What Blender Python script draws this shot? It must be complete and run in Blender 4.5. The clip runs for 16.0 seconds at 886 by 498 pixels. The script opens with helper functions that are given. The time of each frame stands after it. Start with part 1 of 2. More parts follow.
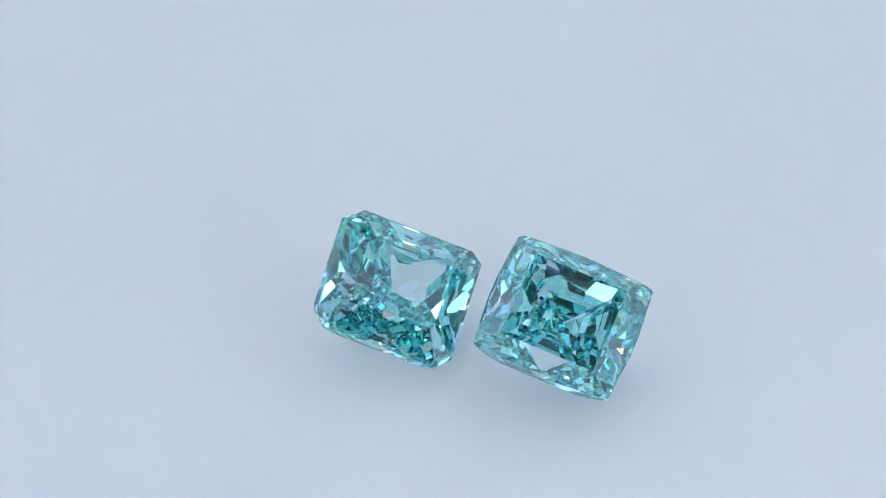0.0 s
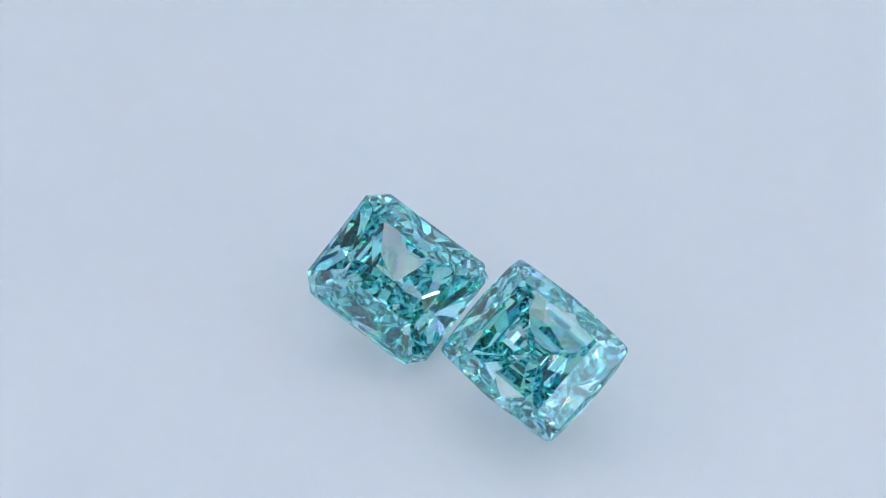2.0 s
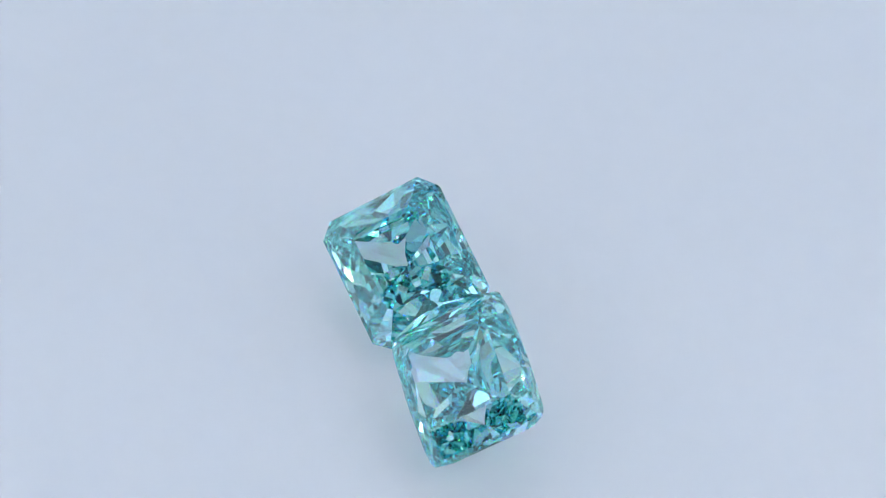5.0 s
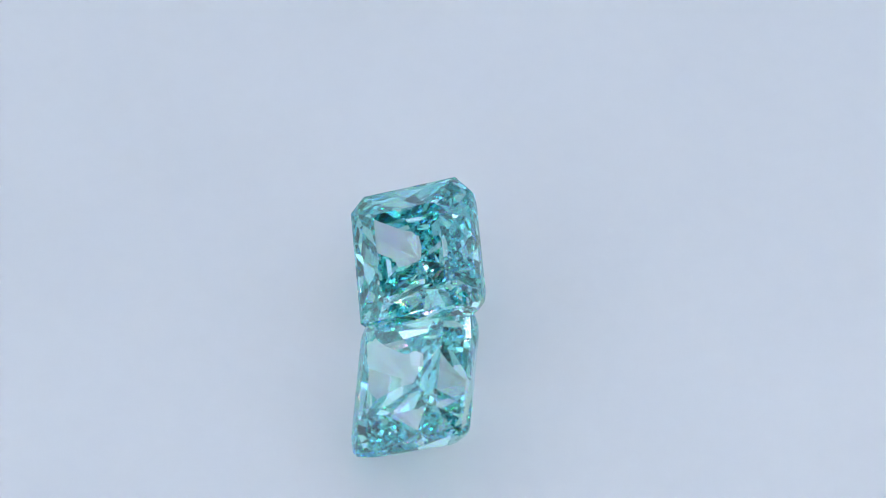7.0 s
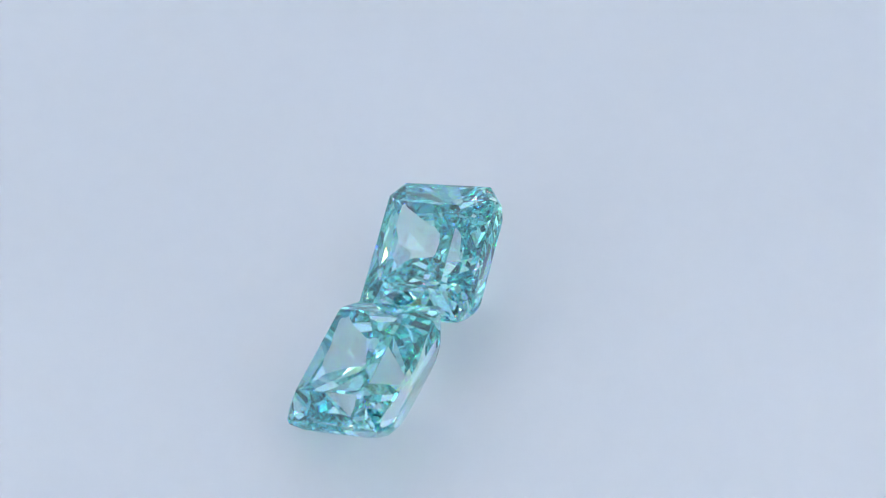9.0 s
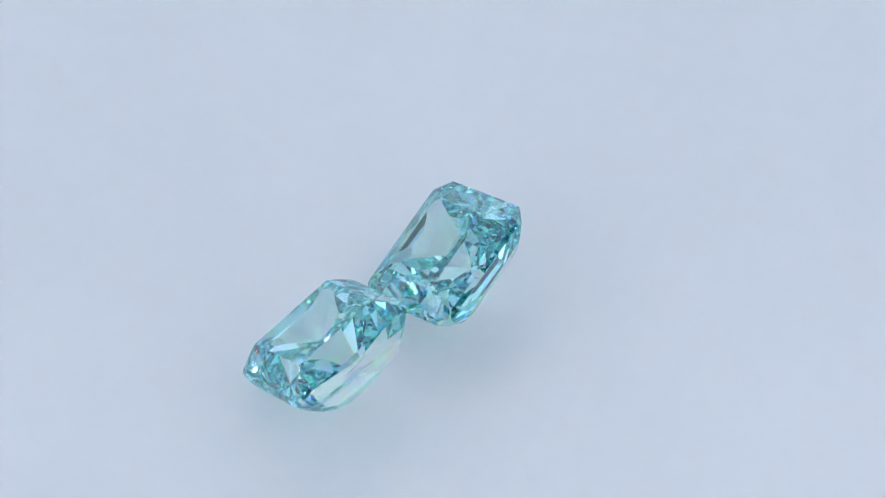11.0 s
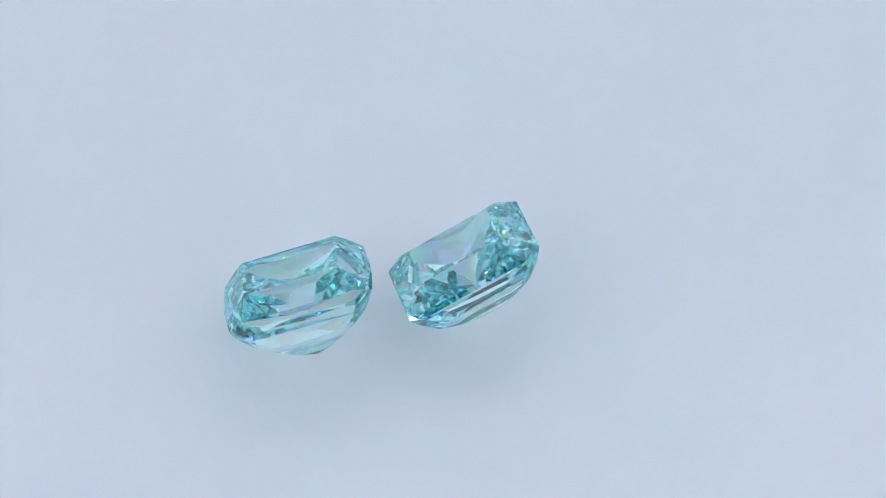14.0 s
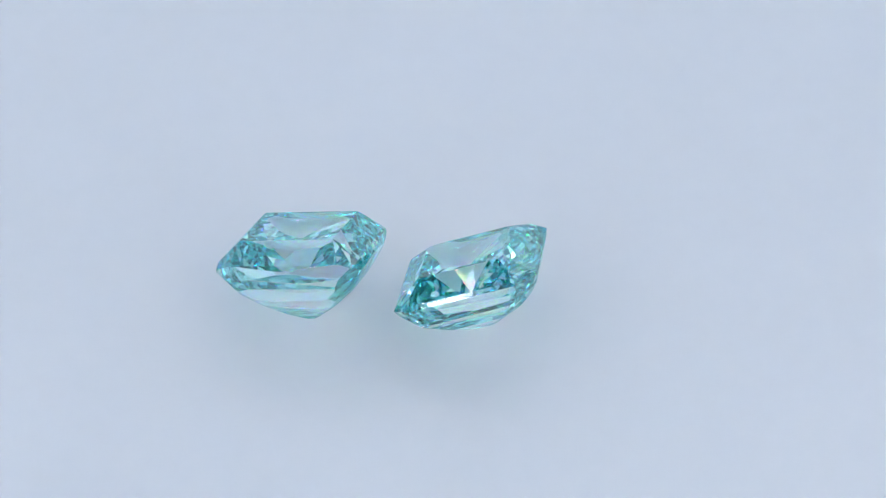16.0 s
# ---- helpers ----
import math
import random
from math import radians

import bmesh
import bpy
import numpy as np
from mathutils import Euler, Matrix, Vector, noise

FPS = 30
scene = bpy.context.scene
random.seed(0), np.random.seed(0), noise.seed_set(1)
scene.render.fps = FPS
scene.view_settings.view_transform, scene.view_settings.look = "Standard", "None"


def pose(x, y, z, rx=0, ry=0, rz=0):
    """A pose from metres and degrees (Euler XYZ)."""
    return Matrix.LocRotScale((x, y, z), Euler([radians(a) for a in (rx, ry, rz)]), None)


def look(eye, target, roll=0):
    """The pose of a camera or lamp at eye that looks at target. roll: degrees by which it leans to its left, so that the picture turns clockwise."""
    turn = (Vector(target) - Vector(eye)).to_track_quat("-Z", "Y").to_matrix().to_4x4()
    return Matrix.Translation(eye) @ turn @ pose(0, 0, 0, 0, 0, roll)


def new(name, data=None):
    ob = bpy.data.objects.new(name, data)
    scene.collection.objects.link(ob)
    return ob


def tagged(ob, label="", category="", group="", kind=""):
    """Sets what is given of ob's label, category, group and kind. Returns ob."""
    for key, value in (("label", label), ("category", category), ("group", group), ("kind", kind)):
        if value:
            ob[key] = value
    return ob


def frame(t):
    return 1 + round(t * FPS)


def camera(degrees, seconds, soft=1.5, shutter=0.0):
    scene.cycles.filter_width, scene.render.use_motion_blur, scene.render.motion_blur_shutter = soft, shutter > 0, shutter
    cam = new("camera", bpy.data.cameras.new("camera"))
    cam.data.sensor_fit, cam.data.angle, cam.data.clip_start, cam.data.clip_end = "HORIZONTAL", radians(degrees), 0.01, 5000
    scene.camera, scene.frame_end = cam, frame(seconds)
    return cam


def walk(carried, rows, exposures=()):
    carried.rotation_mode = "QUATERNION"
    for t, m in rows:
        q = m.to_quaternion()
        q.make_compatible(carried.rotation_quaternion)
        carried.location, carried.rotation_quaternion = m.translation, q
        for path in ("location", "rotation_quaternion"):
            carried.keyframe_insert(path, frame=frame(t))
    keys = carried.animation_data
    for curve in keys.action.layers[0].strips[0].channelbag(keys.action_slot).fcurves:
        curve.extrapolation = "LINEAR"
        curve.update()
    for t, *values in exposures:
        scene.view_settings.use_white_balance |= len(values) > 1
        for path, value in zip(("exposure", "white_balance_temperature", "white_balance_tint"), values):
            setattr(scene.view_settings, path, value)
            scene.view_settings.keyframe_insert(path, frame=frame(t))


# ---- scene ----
MM = 0.001
TURN_RATE = 10.665          # degrees a second, clockwise seen from above
SECONDS = 16.0

# ---- camera: stands still over a slowly turning turntable ----
cam = camera(12.73, SECONDS, soft=0.95)
TARGET = Vector((0.379 * MM, 4.56 * MM, 0))
TILT = radians(47.76)
DIST = 193.23 * MM
EYE = TARGET + Vector((0, -math.cos(TILT), math.sin(TILT))) * DIST
VIEW = look(EYE, TARGET, -0.583)
walk(cam, [(0.0, VIEW), (SECONDS, VIEW)])
# a close-up lens: what lies nearer than the stone at the axis turns slightly soft
cam.data.dof.use_dof = True
cam.data.dof.focus_distance = 188.8 * MM
cam.data.dof.aperture_fstop = 82

# ---- light: an unseen white booth, with soft lamps and overhead LED strips added ----
world = bpy.data.worlds.new("world")
scene.world = world
world.use_nodes = True
world.node_tree.nodes["Background"].inputs[0].default_value = (0.5, 0.55, 0.62, 1)
world.node_tree.nodes["Background"].inputs[1].default_value = 0.2

BOOTH_X, BOOTH_BACK, BOOTH_FRONT, BOOTH_TOP, BOOTH_FLOOR = 0.36, 0.36, -0.36, 0.44, -0.012


def area(name, size_x, size_y, watts, colour, m):
    data = bpy.data.lights.new(name, "AREA")
    data.shape, data.size, data.size_y, data.energy, data.color = "RECTANGLE", size_x, size_y, watts, colour
    ob = new(name, data)
    ob.matrix_world = m
    return ob


# lamp tint tuned to the plate's bluish white
COOL_TINT = (0.638, 0.77, 1.0)
# unseen soft lamps added all round, to weaken the stones' shade
for side in (-1, 1):
    area("side_fill_light", 0.56, 0.30, 0.21, COOL_TINT, look((side * (BOOTH_X - 0.008), 0.0, 0.155), (0, 0, 0.14)))
    area("front_fill_light", 0.17, 0.30, 0.27, COOL_TINT, look((side * 0.255, BOOTH_FRONT + 0.008, 0.155), (side * 0.2, 0, 0.14)))
area("back_fill_light", 0.56, 0.30, 0.15, COOL_TINT, look((0, BOOTH_BACK - 0.008, 0.155), (0, 0, 0.14)))
area("top_panel_light", 0.60, 0.36, 0.46, COOL_TINT, pose(0, 0.12, BOOTH_TOP - 0.004))
scene.view_settings.exposure = -0.235
# long light paths, for the many inner reflections of a cut stone
scene.cycles.max_bounces = 24
scene.cycles.glossy_bounces = 20
scene.cycles.transmission_bounces = 24
scene.cycles.caustics_refractive = True
scene.cycles.caustics_reflective = True
scene.cycles.blur_glossy = 0.3


# ---- materials ----
def material(name):
    mat = bpy.data.materials.new(name)
    mat.use_nodes = True
    tree = mat.node_tree
    return mat, tree.nodes, tree.links, tree.nodes["Principled BSDF"]


def rough_paint(name, colour, roughness, scale, bump, spread=0.03):
    """A painted or plastic surface with faint mottling at two scales and fine relief."""
    mat, nodes, links, bsdf = material(name)
    coord = nodes.new("ShaderNodeTexCoord")
    big, fine = nodes.new("ShaderNodeTexNoise"), nodes.new("ShaderNodeTexNoise")
    big.inputs["Scale"].default_value, fine.inputs["Scale"].default_value = scale * 0.05, scale
    for n in (big, fine):
        n.inputs["Detail"].default_value = 4
        links.new(coord.outputs["Object"], n.inputs["Vector"])
    add = nodes.new("ShaderNodeMath")
    links.new(big.outputs["Fac"], add.inputs[0]), links.new(fine.outputs["Fac"], add.inputs[1])
    ramp = nodes.new("ShaderNodeMapRange")
    ramp.inputs["From Min"].default_value, ramp.inputs["From Max"].default_value = 0.6, 1.4
    ramp.inputs["To Min"].default_value, ramp.inputs["To Max"].default_value = 1 - spread, 1 + spread
    links.new(add.outputs[0], ramp.inputs["Value"])
    mix = nodes.new("ShaderNodeVectorMath")
    mix.operation = "SCALE"
    mix.inputs[0].default_value = colour
    links.new(ramp.outputs[0], mix.inputs["Scale"])
    links.new(mix.outputs[0], bsdf.inputs["Base Color"])
    bsdf.inputs["Roughness"].default_value = roughness
    b = nodes.new("ShaderNodeBump")
    b.inputs["Strength"].default_value, b.inputs["Distance"].default_value = bump, 0.00005
    links.new(fine.outputs["Fac"], b.inputs["Height"]), links.new(b.outputs[0], bsdf.inputs["Normal"])
    return mat


def cut_crystal(name, clear, deep):
    """Coloured crystal with a diamond's refractive index and dispersion. clear: its tint for light passing through a face; deep: for each inner reflection."""
    mat, nodes, links, bsdf = material(name)
    nodes.remove(bsdf)
    mirror = nodes.new("ShaderNodeBsdfGlossy")
    mirror.inputs["Color"].default_value = (*deep, 1)
    mirror.inputs["Roughness"].default_value = 0.0
    # red bends least, blue most
    bends = None
    for band, index in enumerate((2.407, 2.418, 2.434)):
        bend = nodes.new("ShaderNodeBsdfRefraction")
        bend.inputs["Color"].default_value = (*(c * (0.7 if n == band else 0.15) for n, c in enumerate(clear)), 1)
        bend.inputs["Roughness"].default_value, bend.inputs["IOR"].default_value = 0.0, index
        if bends:
            both = nodes.new("ShaderNodeAddShader")
            links.new(bends.outputs[0], both.inputs[0]), links.new(bend.outputs[0], both.inputs[1])
            bends = both
        else:
            bends = bend
    share, mix = nodes.new("ShaderNodeFresnel"), nodes.new("ShaderNodeMixShader")
    share.inputs["IOR"].default_value = 2.42
    links.new(share.outputs[0], mix.inputs[0])
    links.new(bends.outputs[0], mix.inputs[1]), links.new(mirror.outputs[0], mix.inputs[2])
    links.new(mix.outputs[0], nodes["Material Output"].inputs[0])
    return mat


def glow(name, colour, strength):
    mat, nodes, links, bsdf = material(name)
    nodes.remove(bsdf)
    e = nodes.new("ShaderNodeEmission")
    e.inputs[0].default_value, e.inputs[1].default_value = (*colour, 1), strength
    links.new(e.outputs[0], nodes["Material Output"].inputs[0])
    return mat


WHITE_TOP = rough_paint("white_acrylic", (0.80, 0.82, 0.85), 0.2, 900, 0.05, 0.012)
# opal acrylic lets light spread a few millimetres inside
opal = WHITE_TOP.node_tree.nodes["Principled BSDF"]
opal.inputs["Subsurface Weight"].default_value = 1.0
opal.inputs["Subsurface Radius"].default_value = (1.0, 1.0, 1.0)
opal.inputs["Subsurface Scale"].default_value = 0.003
BOOTH_WHITE = rough_paint("booth_white", (0.78, 0.79, 0.80), 0.7, 300, 0.3)
BOOTH_GREY = rough_paint("booth_grey_top", (0.07, 0.07, 0.075), 0.8, 500, 0.4, 0.06)
CARD_BLACK = rough_paint("card_black_cloth", (0.03, 0.03, 0.035), 0.8, 600, 0.5, 0.1)
STEEL = rough_paint("lamp_housing", (0.45, 0.46, 0.47), 0.4, 400, 0.1)
TEAL = cut_crystal("teal_crystal", (0.91, 0.982, 0.982), (0.77, 0.947, 0.95))
LED_COOL = glow("led_cool", (0.745, 0.838, 1.0), 54)
# tinted warm to put yellow glints into the stones
GLINT_WARM = glow("glint_warm", (1.0, 0.86, 0.58), 50)


# ---- mesh helpers ----
def link_mesh(name, bm, mat, parent=None, label=""):
    me = bpy.data.meshes.new(name)
    bm.normal_update()
    bm.to_mesh(me)
    bm.free()
    me.materials.append(mat)
    ob = new(name, me)
    if parent:
        ob.parent = parent
    if label:
        tagged(ob, label)
    return ob


def part(name, bm, mat, parent, label=""):
    return link_mesh(name, bm, mat, parent, label)


def block(bm, x0, y0, z0, x1, y1, z1, bevel=0.0):
    made = bmesh.ops.create_cube(bm, size=1)["verts"]
    for v in made:
        v.co = Vector((x0 + (v.co.x + 0.5) * (x1 - x0), y0 + (v.co.y + 0.5) * (y1 - y0), z0 + (v.co.z + 0.5) * (z1 - z0)))
    if bevel:
        edges = list({e for v in made for e in v.link_edges})
        bmesh.ops.bevel(bm, geom=edges, offset=bevel, segments=2, affect="EDGES", profile=0.5)


def lathe(bm, profile, steps):
    """Closed solid of revolution about z from (radius, height) pairs."""
    rings = []
    for r, z in profile:
        rings.append([bm.verts.new((r * math.cos(2 * math.pi * i / steps), r * math.sin(2 * math.pi * i / steps), z)) for i in range(steps)])
    for a, b in zip(rings, rings[1:]):
        for i in range(steps):
            bm.faces.new((a[i], a[(i + 1) % steps], b[(i + 1) % steps], b[i]))
    bm.faces.new(list(reversed(rings[0])))
    bm.faces.new(rings[-1])
    bmesh.ops.recalc_face_normals(bm, faces=bm.faces)


# ---- the booth: unseen, added to close the set and bounce light ----
def booth():
    t = 0.006
    walls = (
        ("wall_back", BOOTH_WHITE, (-BOOTH_X, BOOTH_BACK, BOOTH_FLOOR, BOOTH_X, BOOTH_BACK + t, BOOTH_TOP)),
        ("wall_left", BOOTH_WHITE, (-BOOTH_X - t, BOOTH_FRONT, BOOTH_FLOOR, -BOOTH_X, BOOTH_BACK + t, BOOTH_TOP)),
        ("wall_right", BOOTH_WHITE, (BOOTH_X, BOOTH_FRONT, BOOTH_FLOOR, BOOTH_X + t, BOOTH_BACK + t, BOOTH_TOP)),
        ("wall_front", BOOTH_WHITE, (-BOOTH_X - t, BOOTH_FRONT - t, BOOTH_FLOOR, BOOTH_X + t, BOOTH_FRONT, BOOTH_TOP)),
        # unseen black card behind the camera, added so that facets reflect dark
        ("reflection_card", CARD_BLACK, (-0.165, BOOTH_FRONT + 0.003, 0.04, 0.165, BOOTH_FRONT + 0.006, BOOTH_TOP - 0.001)),
        # unseen top, kept dark for contrast in the stones' reflections
        ("ceiling", BOOTH_GREY, (-BOOTH_X - t, BOOTH_FRONT - t, BOOTH_TOP, BOOTH_X + t, BOOTH_BACK + t, BOOTH_TOP + t)),
        ("floor", BOOTH_WHITE, (-BOOTH_X - t, BOOTH_FRONT - t, BOOTH_FLOOR - t, BOOTH_X + t, BOOTH_BACK + t, BOOTH_FLOOR)),
    )
    labels = {"reflection_card": "unseen black card added for dark reflections in the stones", "ceiling": "unseen booth top, kept dark grey for the stones' reflections", "floor": "white painted floor of the unseen booth"}
    for name, mat, box in walls:
        bm = bmesh.new()
        block(bm, *box)
        ob = link_mesh(name, bm, mat)
        tagged(ob, labels.get(name, "plain matt white panel of an unseen booth"), "booth panel", kind="structure")


LED_CHIP = {}


def glint_strip(x, y, turn, length, mat, label):
    """An unseen LED strip added under the ceiling for glints: an aluminium channel with two end caps and a row of
    glowing chips.
    """
    root = new("glint_strip")
    root.matrix_world = pose(x, y, BOOTH_TOP, 0, 0, turn)
    bm = bmesh.new()
    block(bm, -length / 2, -0.009, -0.010, length / 2, 0.009, 0, 0.001)
    part("channel", bm, STEEL, root)
    for side in (-1, 1):
        bm = bmesh.new()
        block(bm, side * length / 2 - 0.002, -0.0095, -0.0125, side * length / 2 + 0.002, 0.0095, 0, 0.0008)
        part("end_cap", bm, STEEL, root)
    if mat.name not in LED_CHIP:
        bm = bmesh.new()
        block(bm, -0.004, -0.004, -0.0118, 0.004, 0.004, -0.0101)
        LED_CHIP[mat.name] = bpy.data.meshes.new("led_chip")
        bm.to_mesh(LED_CHIP[mat.name])
        bm.free()
        LED_CHIP[mat.name].materials.append(mat)
    count = round((length - 0.01) / 0.03)
    for i in range(count):
        chip = new("led_chip", LED_CHIP[mat.name])
        chip.parent = root
        chip.location = ((i - (count - 1) / 2) * 0.03, 0, 0)
    tagged(root, label, "lamp", "LED strips under the booth ceiling")
    return root


def turntable():
    root = new("turntable")
    root.location = (0, 0, BOOTH_FLOOR)
    bm = bmesh.new()
    lathe(bm, [(0.150, 0.004), (0.1545, 0.0045), (0.155, 0.006), (0.155, 0.0105), (0.1545, 0.0118), (0.1535, 0.012)], 160)
    part("platter", bm, WHITE_TOP, root)
    bm = bmesh.new()
    lathe(bm, [(0.110, 0.0), (0.111, 0.0005), (0.111, 0.004)], 96)
    part("base", bm, STEEL, root, "grey drum base")
    return tagged(root, "smooth white acrylic turntable turning slowly", "turntable")


# ---- the two cut stones ----
def slice_off(bm, normal, point):
    """Grind one flat facet: cut away what lies beyond the plane."""
    cut = bmesh.ops.bisect_plane(bm, geom=bm.verts[:] + bm.edges[:] + bm.faces[:], plane_co=point, plane_no=normal, clear_outer=True, dist=1e-5)
    edges = [e for e in cut["geom_cut"] if isinstance(e, bmesh.types.BMEdge)]
    if len(edges) > 2:
        bmesh.ops.contextual_create(bm, geom=edges)


def grind(spec):
    """A closed faceted solid in millimetres; z = 0 is the middle of the girdle."""
    rnd = random.Random(spec["seed"])
    bm = bmesh.new()
    bmesh.ops.create_cube(bm, size=30)
    g, d, h = spec["girdle"] / 2, spec["depth"], spec["crown"]

    def facet(az, k0, z0, k1, z1, jitter):
        """A facet through two steps (share of the half-width, height)."""
        az += rnd.uniform(-jitter, jitter)
        way = Vector((math.cos(radians(az)), math.sin(radians(az)), 0))
        s = max(v.dot(way) for v in outline)
        r0, r1 = k0 * s, k1 * s
        up = 1 if z1 > z0 else -1
        slice_off(bm, (way * abs(z1 - z0) + Vector((0, 0, up * (r0 - r1)))).normalized(), way * r0 + Vector((0, 0, z0)))

    # outline
    for az, r in spec["outline"]:
        way = Vector((math.cos(radians(az)), math.sin(radians(az)), 0))
        slice_off(bm, way, way * r)
    outline = [Vector((v.co.x, v.co.y, 0)) for v in bm.verts]
    # table
    slice_off(bm, Vector((0, 0, 1)), Vector((0, 0, h)))
    for az, k0, z0, k1, z1 in spec["crown_facets"]:
        facet(az, k0, g + (h - g) * z0, k1, g + (h - g) * z1, 0.4)
    for az, k0, z0, k1, z1 in spec["pavilion_facets"]:
        facet(az, k0, -g - (d - g) * z0, k1, -g - (d - g) * z1, spec["jitter"])
    # small brilliant facets: azimuth, slope from the girdle plane, depth ground off
    for az, slope, cut in spec["chips"]:
        az, slope = az + rnd.uniform(-3, 3), slope + rnd.uniform(-1.5, 1.5)
        n = Vector((math.cos(radians(az)) * math.sin(radians(slope)), math.sin(radians(az)) * math.sin(radians(slope)), -math.cos(radians(slope))))
        slice_off(bm, n, n * (max(v.co.dot(n) for v in bm.verts) - cut * rnd.uniform(0.6, 1.3)))
    # the small flat on which the stone lies
    down = spec["rest"]
    low = max(v.co.dot(down) for v in bm.verts)
    slice_off(bm, down, down * (low - 0.05))
    bmesh.ops.remove_doubles(bm, verts=bm.verts, dist=1e-4)
    bmesh.ops.dissolve_limit(bm, angle_limit=radians(0.2), verts=bm.verts, edges=bm.edges)
    bmesh.ops.recalc_face_normals(bm, faces=bm.faces)
    return bm


def mirrored(rows):
    """Azimuths given for one quarter, repeated on all four."""
    out = []
    for az, *rest in rows:
        for q in sorted({az % 360, (180 - az) % 360, (180 + az) % 360, (-az) % 360}):
            out.append((q, *rest))
    return out


def gemstone(spec, turn, label):
    bm = grind(spec)
    low = min((turn @ v.co).z for v in bm.verts)
    groups = {"table": [], "crown": [], "girdle": [], "pavilion": []}
    for f in bm.faces:
        f.normal_update()
        c = f.calc_center_median()
        key = "table" if f.normal.z > 0.999 else "girdle" if abs(f.normal.z) < 0.03 else "crown" if c.z > 0 else "pavilion"
        groups[key].append([v.co.copy() for v in f.verts])
    bm.free()
    root = new("gemstone")
    for name in ("pavilion", "girdle", "crown", "table"):
        pm = bmesh.new()
        for loop in groups[name]:
            pm.faces.new([pm.verts.new(co * MM) for co in loop])
        facets = part(name, pm, TEAL, root)
        # table and pavilion cast no shadow, to lighten the shade on the plate; only the rim casts it
        facets.visible_shadow = name in ("crown", "girdle")
    tagged(root, label, "gemstone", "pair of cut gemstones")
    return root, low * MM


def turn_of(beta, tilt, spin):
    return (Matrix.Rotation(radians(beta), 4, "Z") @ Matrix.Rotation(radians(tilt), 4, "X") @ Matrix.Rotation(radians(spin), 4, "Z"))


TURN_A = turn_of(32.28, 29.28, -46.57)
TURN_B = turn_of(2.06, 29.74, -25.34)


def resting(turn):
    return (turn.to_3x3().inverted() @ Vector((0, 0, -1))).normalized()


def outline_cropped(a, b, crops):
    """A rectangle with cropped corners: azimuth and distance of its eight sides. crops: the cut along x and y at each corner."""
    out = [(0, a), (90, b), (180, a), (270, b)]
    for (sx, sy), (cx, cy) in crops.items():
        n = Vector((sx * cy, sy * cx, 0)).normalized()
        out.append((math.degrees(math.atan2(n.y, n.x)), n.dot(Vector((sx * (a - cx), sy * b, 0)))))
    return out


def lopsided(rows, left=0.0, right=0.0, near=0.0, far=0.0):
    """An outline a little fuller on some sides, to fit the camera's view."""
    out = []
    for az, r in rows:
        x, y = math.cos(radians(az)), math.sin(radians(az))
        out.append((az, r + max(0, -x) * left + max(0, x) * right + max(0, -y) * near + max(0, y) * far))
    return out


def scattered(seed, count, keep, start=0, span=360, steep=60):
    """Small random facets, added to break up the pattern in the camera's view; keep: the half-angle left plain about
    the long sides;
    start, span: the azimuths they lie in; steep: the greatest slope."""
    rnd = random.Random(seed)
    rows = []
    while len(rows) < count:
        az = start + rnd.uniform(0, span)
        if abs(az % 180 - 90) > keep:
            rows.append((az, rnd.uniform(29, steep), rnd.uniform(0.015, 0.045)))
    return rows


SPEC_A = dict(
    seed=3, girdle=0.13, depth=3.27, crown=0.98, jitter=0.8, rest=resting(TURN_A),
    outline=lopsided(outline_cropped(3.5, 3.065, {(-1, 1): (0.93, 0.76), (1, 1): (0.63, 0.47), (1, -1): (0.66, 0.68), (-1, -1): (0.73, 0.72)}), left=0.05, far=0.04),
    crown_facets=mirrored([
        (0, 1.0, 0.0, 0.93, 0.28), (90, 1.0, 0.0, 0.93, 0.28), (45, 1.0, 0.0, 0.92, 0.3),
        (0, 0.94, 0.22, 0.60, 1.0), (90, 0.94, 0.22, 0.53, 1.0), (42, 0.93, 0.25, 0.60, 1.0),
        (23, 0.985, 0.1, 0.67, 0.96), (65, 0.985, 0.1, 0.65, 0.96),
    ]),
    # a steep step below the girdle, a plain middle tier, and shallow facets round the culet
    pavilion_facets=mirrored([
        (90, 1.0, 0.0, 0.98, 0.19), (90, 0.98, 0.19, 0.885, 0.36), (0, 1.0, 0.0, 0.87, 0.28), (43, 1.0, 0.0, 0.86, 0.33),
        (90, 0.885, 0.36, 0.55, 0.685), (0, 0.87, 0.28, 0.42, 0.74), (43, 0.82, 0.40, 0.40, 0.73),
        (90, 0.55, 0.685, 0.0, 0.96), (0, 0.42, 0.74, 0.0, 0.96), (43, 0.40, 0.68, 0.0, 0.965)]),
    chips=mirrored([
        (72, 62, 0.07), (56, 54, 0.14), (32, 53, 0.14), (15, 58, 0.09),
        (80, 47, 0.04), (66, 44, 0.06), (26, 41, 0.07), (10, 46, 0.07),
        (84, 36, 0.04), (60, 35, 0.05), (30, 35, 0.06), (12, 36, 0.08),
        (22, 29, 0.04), (68, 28, 0.03), (82, 29.5, 0.02), (90, 32, 0.03), (72, 32, 0.03)]) + scattered(5, 24, 20) + scattered(6, 16, 0, 235, 70))

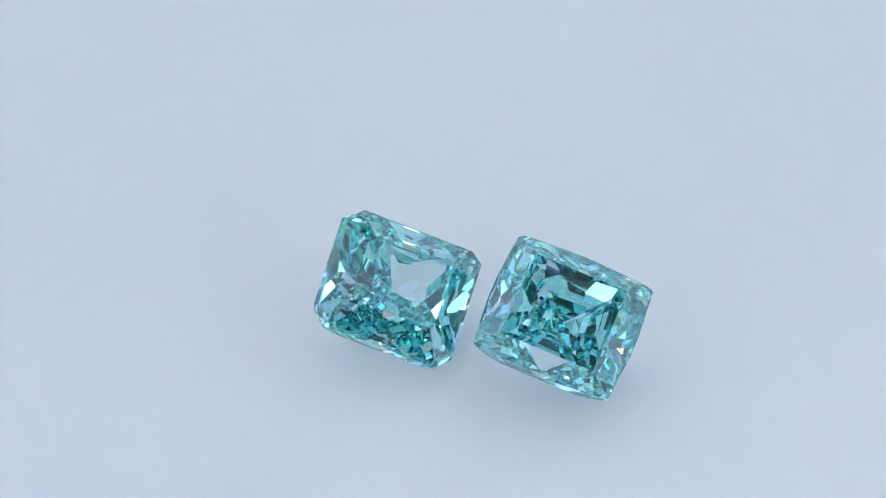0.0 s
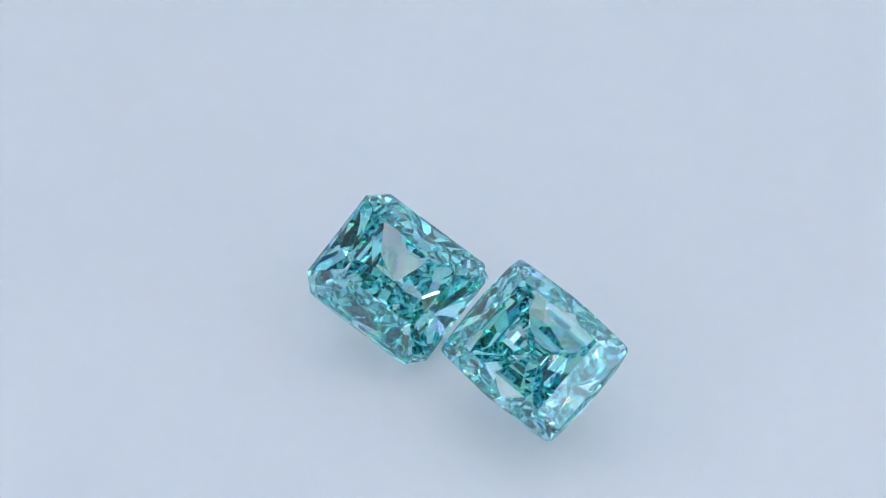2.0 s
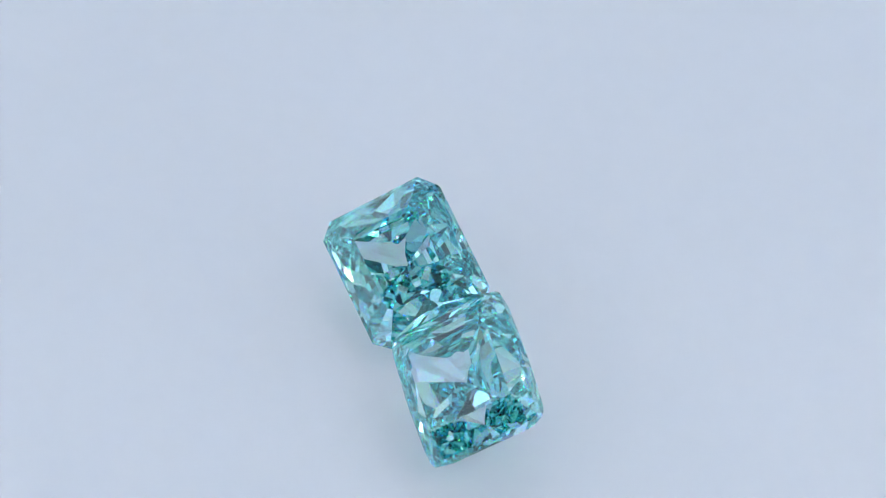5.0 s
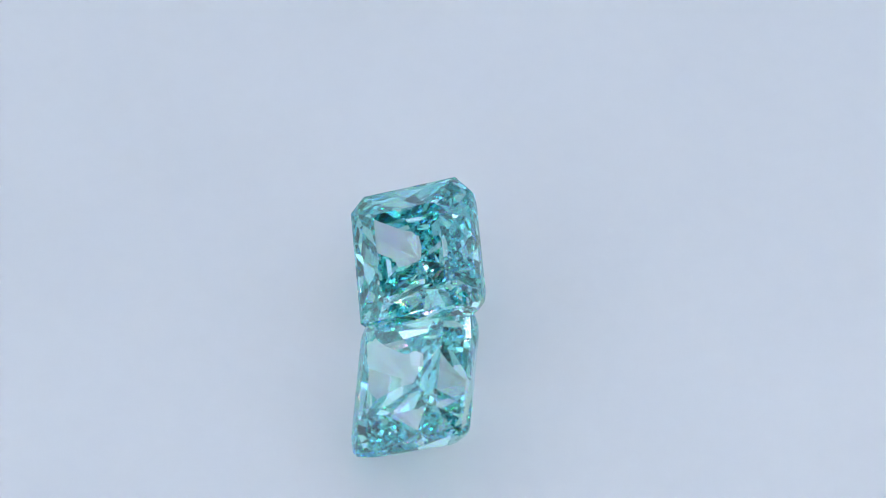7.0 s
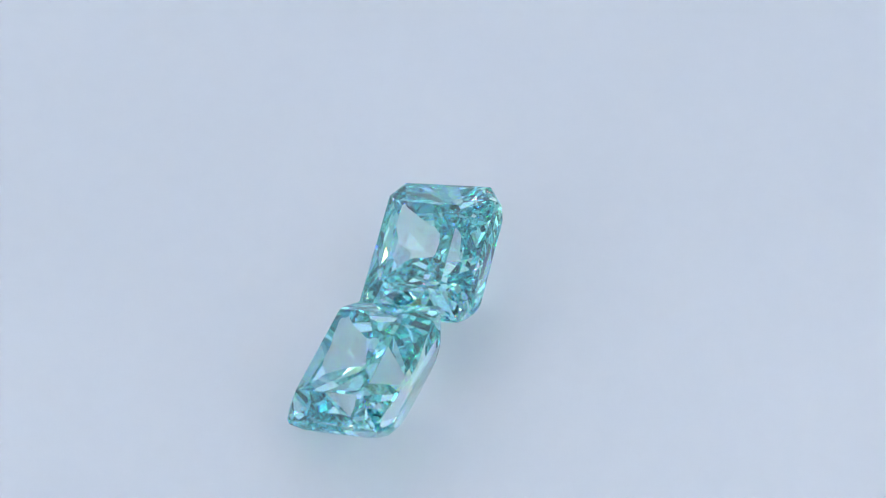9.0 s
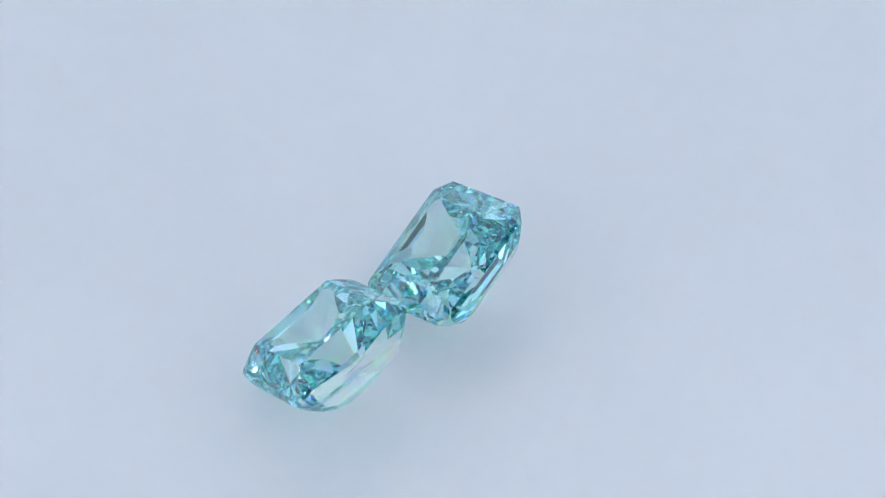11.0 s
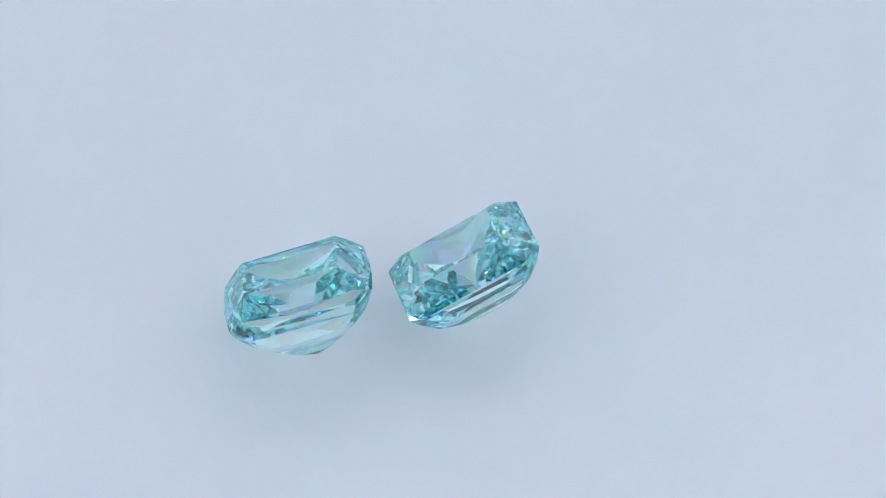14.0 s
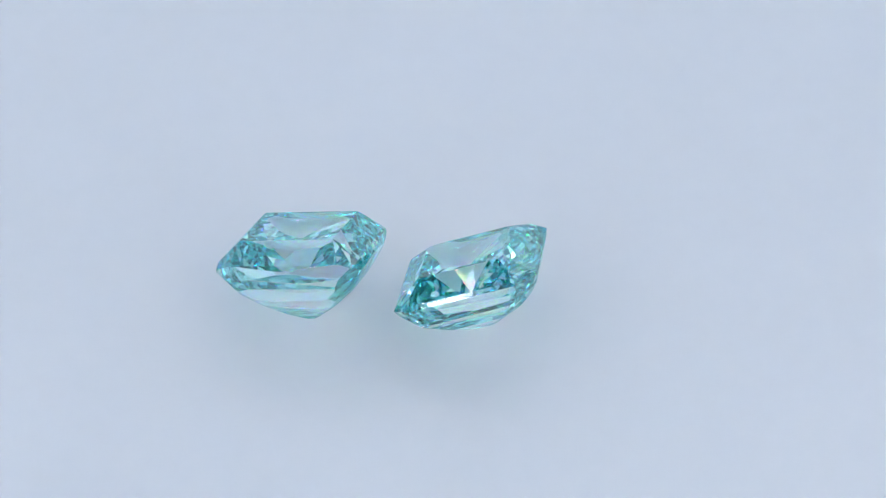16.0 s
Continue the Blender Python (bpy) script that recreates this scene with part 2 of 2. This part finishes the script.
SPEC_B = dict(
    seed=8, girdle=0.16, depth=3.655, crown=1.29, jitter=0.9, rest=resting(TURN_B),
    outline=lopsided(mirrored([(0, 3.61), (90, 3.04), (5, 3.64), (86, 3.06), (12, 3.93), (78, 3.47), (30, 4.32), (45, 4.335), (60, 4.085)]), near=0.06),
    crown_facets=mirrored([
        (0, 1.0, 0.0, 0.935, 0.28), (90, 1.0, 0.0, 0.935, 0.28), (40, 1.0, 0.0, 0.945, 0.3),
        (0, 0.945, 0.22, 0.64, 1.0), (90, 0.945, 0.22, 0.67, 1.0), (40, 0.955, 0.25, 0.71, 1.0),
        (22, 0.985, 0.1, 0.73, 0.95), (66, 0.985, 0.1, 0.73, 0.95),
    ]),
    # two steep steps below the girdle, a plain middle tier, and shallow facets round the culet
    pavilion_facets=mirrored([
        (0, 1.0, 0.0, 0.90, 0.20), (0, 0.90, 0.20, 0.75, 0.42), (42, 1.0, 0.0, 0.86, 0.30),
        (0, 0.75, 0.42, 0.40, 0.74), (42, 0.80, 0.42, 0.42, 0.72),
        (0, 0.40, 0.74, 0.0, 0.985), (42, 0.42, 0.70, 0.0, 0.985)])
        # one long side is fuller than the other
        + [(270, 1.0, 0.0, 0.972, 0.27), (270, 0.972, 0.27, 0.747, 0.61), (270, 0.747, 0.61, 0.0, 0.99),
           (90, 1.0, 0.0, 0.935, 0.14), (90, 0.935, 0.14, 0.70, 0.48), (90, 0.70, 0.48, 0.0, 0.955), (143, 1.0, 0.0, 0.83, 0.28)],
    chips=mirrored([
        (70, 63, 0.07), (54, 56, 0.15), (34, 54, 0.15), (14, 60, 0.07),
        (76, 47, 0.05), (58, 43, 0.07), (28, 42, 0.08), (10, 47, 0.08),
        (66, 37, 0.05), (48, 36, 0.06), (28, 37, 0.07), (8, 39, 0.09),
        (84, 32.5, 0.03), (62, 31, 0.03), (20, 32, 0.04), (0, 33, 0.03),
        (76, 31, 0.03), (70, 29, 0.03), (88, 35, 0.05), (79, 36, 0.05), (70, 34, 0.04), (40, 30, 0.03), (30, 33, 0.04), (12, 30, 0.03)]) + scattered(9, 44, 9) + scattered(4, 30, 0, 230, 80) + scattered(12, 18, 0, 60, 60, 46))

booth()
# added strips, unseen, spread out so that more facets catch a glint
glint_strip(-0.327, -0.17, 90, 0.36, LED_COOL, "slim cool-white LED strip, unseen, added for glints")
glint_strip(0.327, 0.0, 90, 0.46, LED_COOL, "slim cool-white LED strip, unseen, added for glints")
glint_strip(0.0, 0.335, 0, 0.50, LED_COOL, "slim cool-white LED strip, unseen, added for glints")
glint_strip(-0.22, 0.25, 45, 0.18, GLINT_WARM, "short warm-tinted LED strip, unseen, added for yellow glints")
glint_strip(0.22, 0.25, -45, 0.18, LED_COOL, "short cool-white LED strip, unseen, added for glints")
glint_strip(-0.20, -0.30, 0, 0.20, GLINT_WARM, "short warm-tinted LED strip, unseen, added for yellow glints")
glint_strip(0.26, -0.18, 90, 0.20, GLINT_WARM, "short warm-tinted LED strip, unseen, added for yellow glints")
glint_strip(0.0, -0.25, 0, 0.50, LED_COOL, "slim cool-white LED strip, unseen, added for glints")
for x, y, turn, mat, text in (
        (-0.12, 0.10, 20, GLINT_WARM, "short warm-tinted"), (0.13, 0.09, -35, LED_COOL, "short cool-white"), (0.0, 0.20, 80, LED_COOL, "short cool-white"),
        (-0.30, 0.15, 60, LED_COOL, "short cool-white"), (0.10, 0.30, 70, GLINT_WARM, "short warm-tinted"), (0.10, -0.31, 15, GLINT_WARM, "short warm-tinted"),
        (-0.22, -0.20, 50, LED_COOL, "short cool-white"), (0.16, -0.21, -50, LED_COOL, "short cool-white")):
    glint_strip(x, y, turn, 0.10, mat, text + " LED strip, unseen, added for more glints")
PLATTER = turntable()
GEM_A, LOW_A = gemstone(SPEC_A, TURN_A, "teal radiant-cut gemstone with cropped corners lying tilted on white acrylic")
GEM_B, LOW_B = gemstone(SPEC_B, TURN_B, "teal cushion-cornered rectangular gemstone lying tilted on white acrylic")
LIFT = 0.004 * MM
AT_A = Vector((-1.804 * MM, -0.442 * MM, LIFT - LOW_A))
AT_B = Vector((5.985 * MM, -2.662 * MM, LIFT - LOW_B))


def motions():
    """The turntable turns at an even rate and carries both stones round its axis."""
    steps = 64
    times = [SECONDS * i / steps for i in range(steps + 1)]
    spin = [Matrix.Rotation(radians(-TURN_RATE * t), 4, "Z") for t in times]
    walk(PLATTER, [(t, Matrix.Translation((0, 0, BOOTH_FLOOR)) @ m) for t, m in zip(times, spin)])
    walk(GEM_A, [(t, m @ Matrix.Translation(AT_A) @ TURN_A) for t, m in zip(times, spin)])
    walk(GEM_B, [(t, m @ Matrix.Translation(AT_B) @ TURN_B) for t, m in zip(times, spin)])


motions()
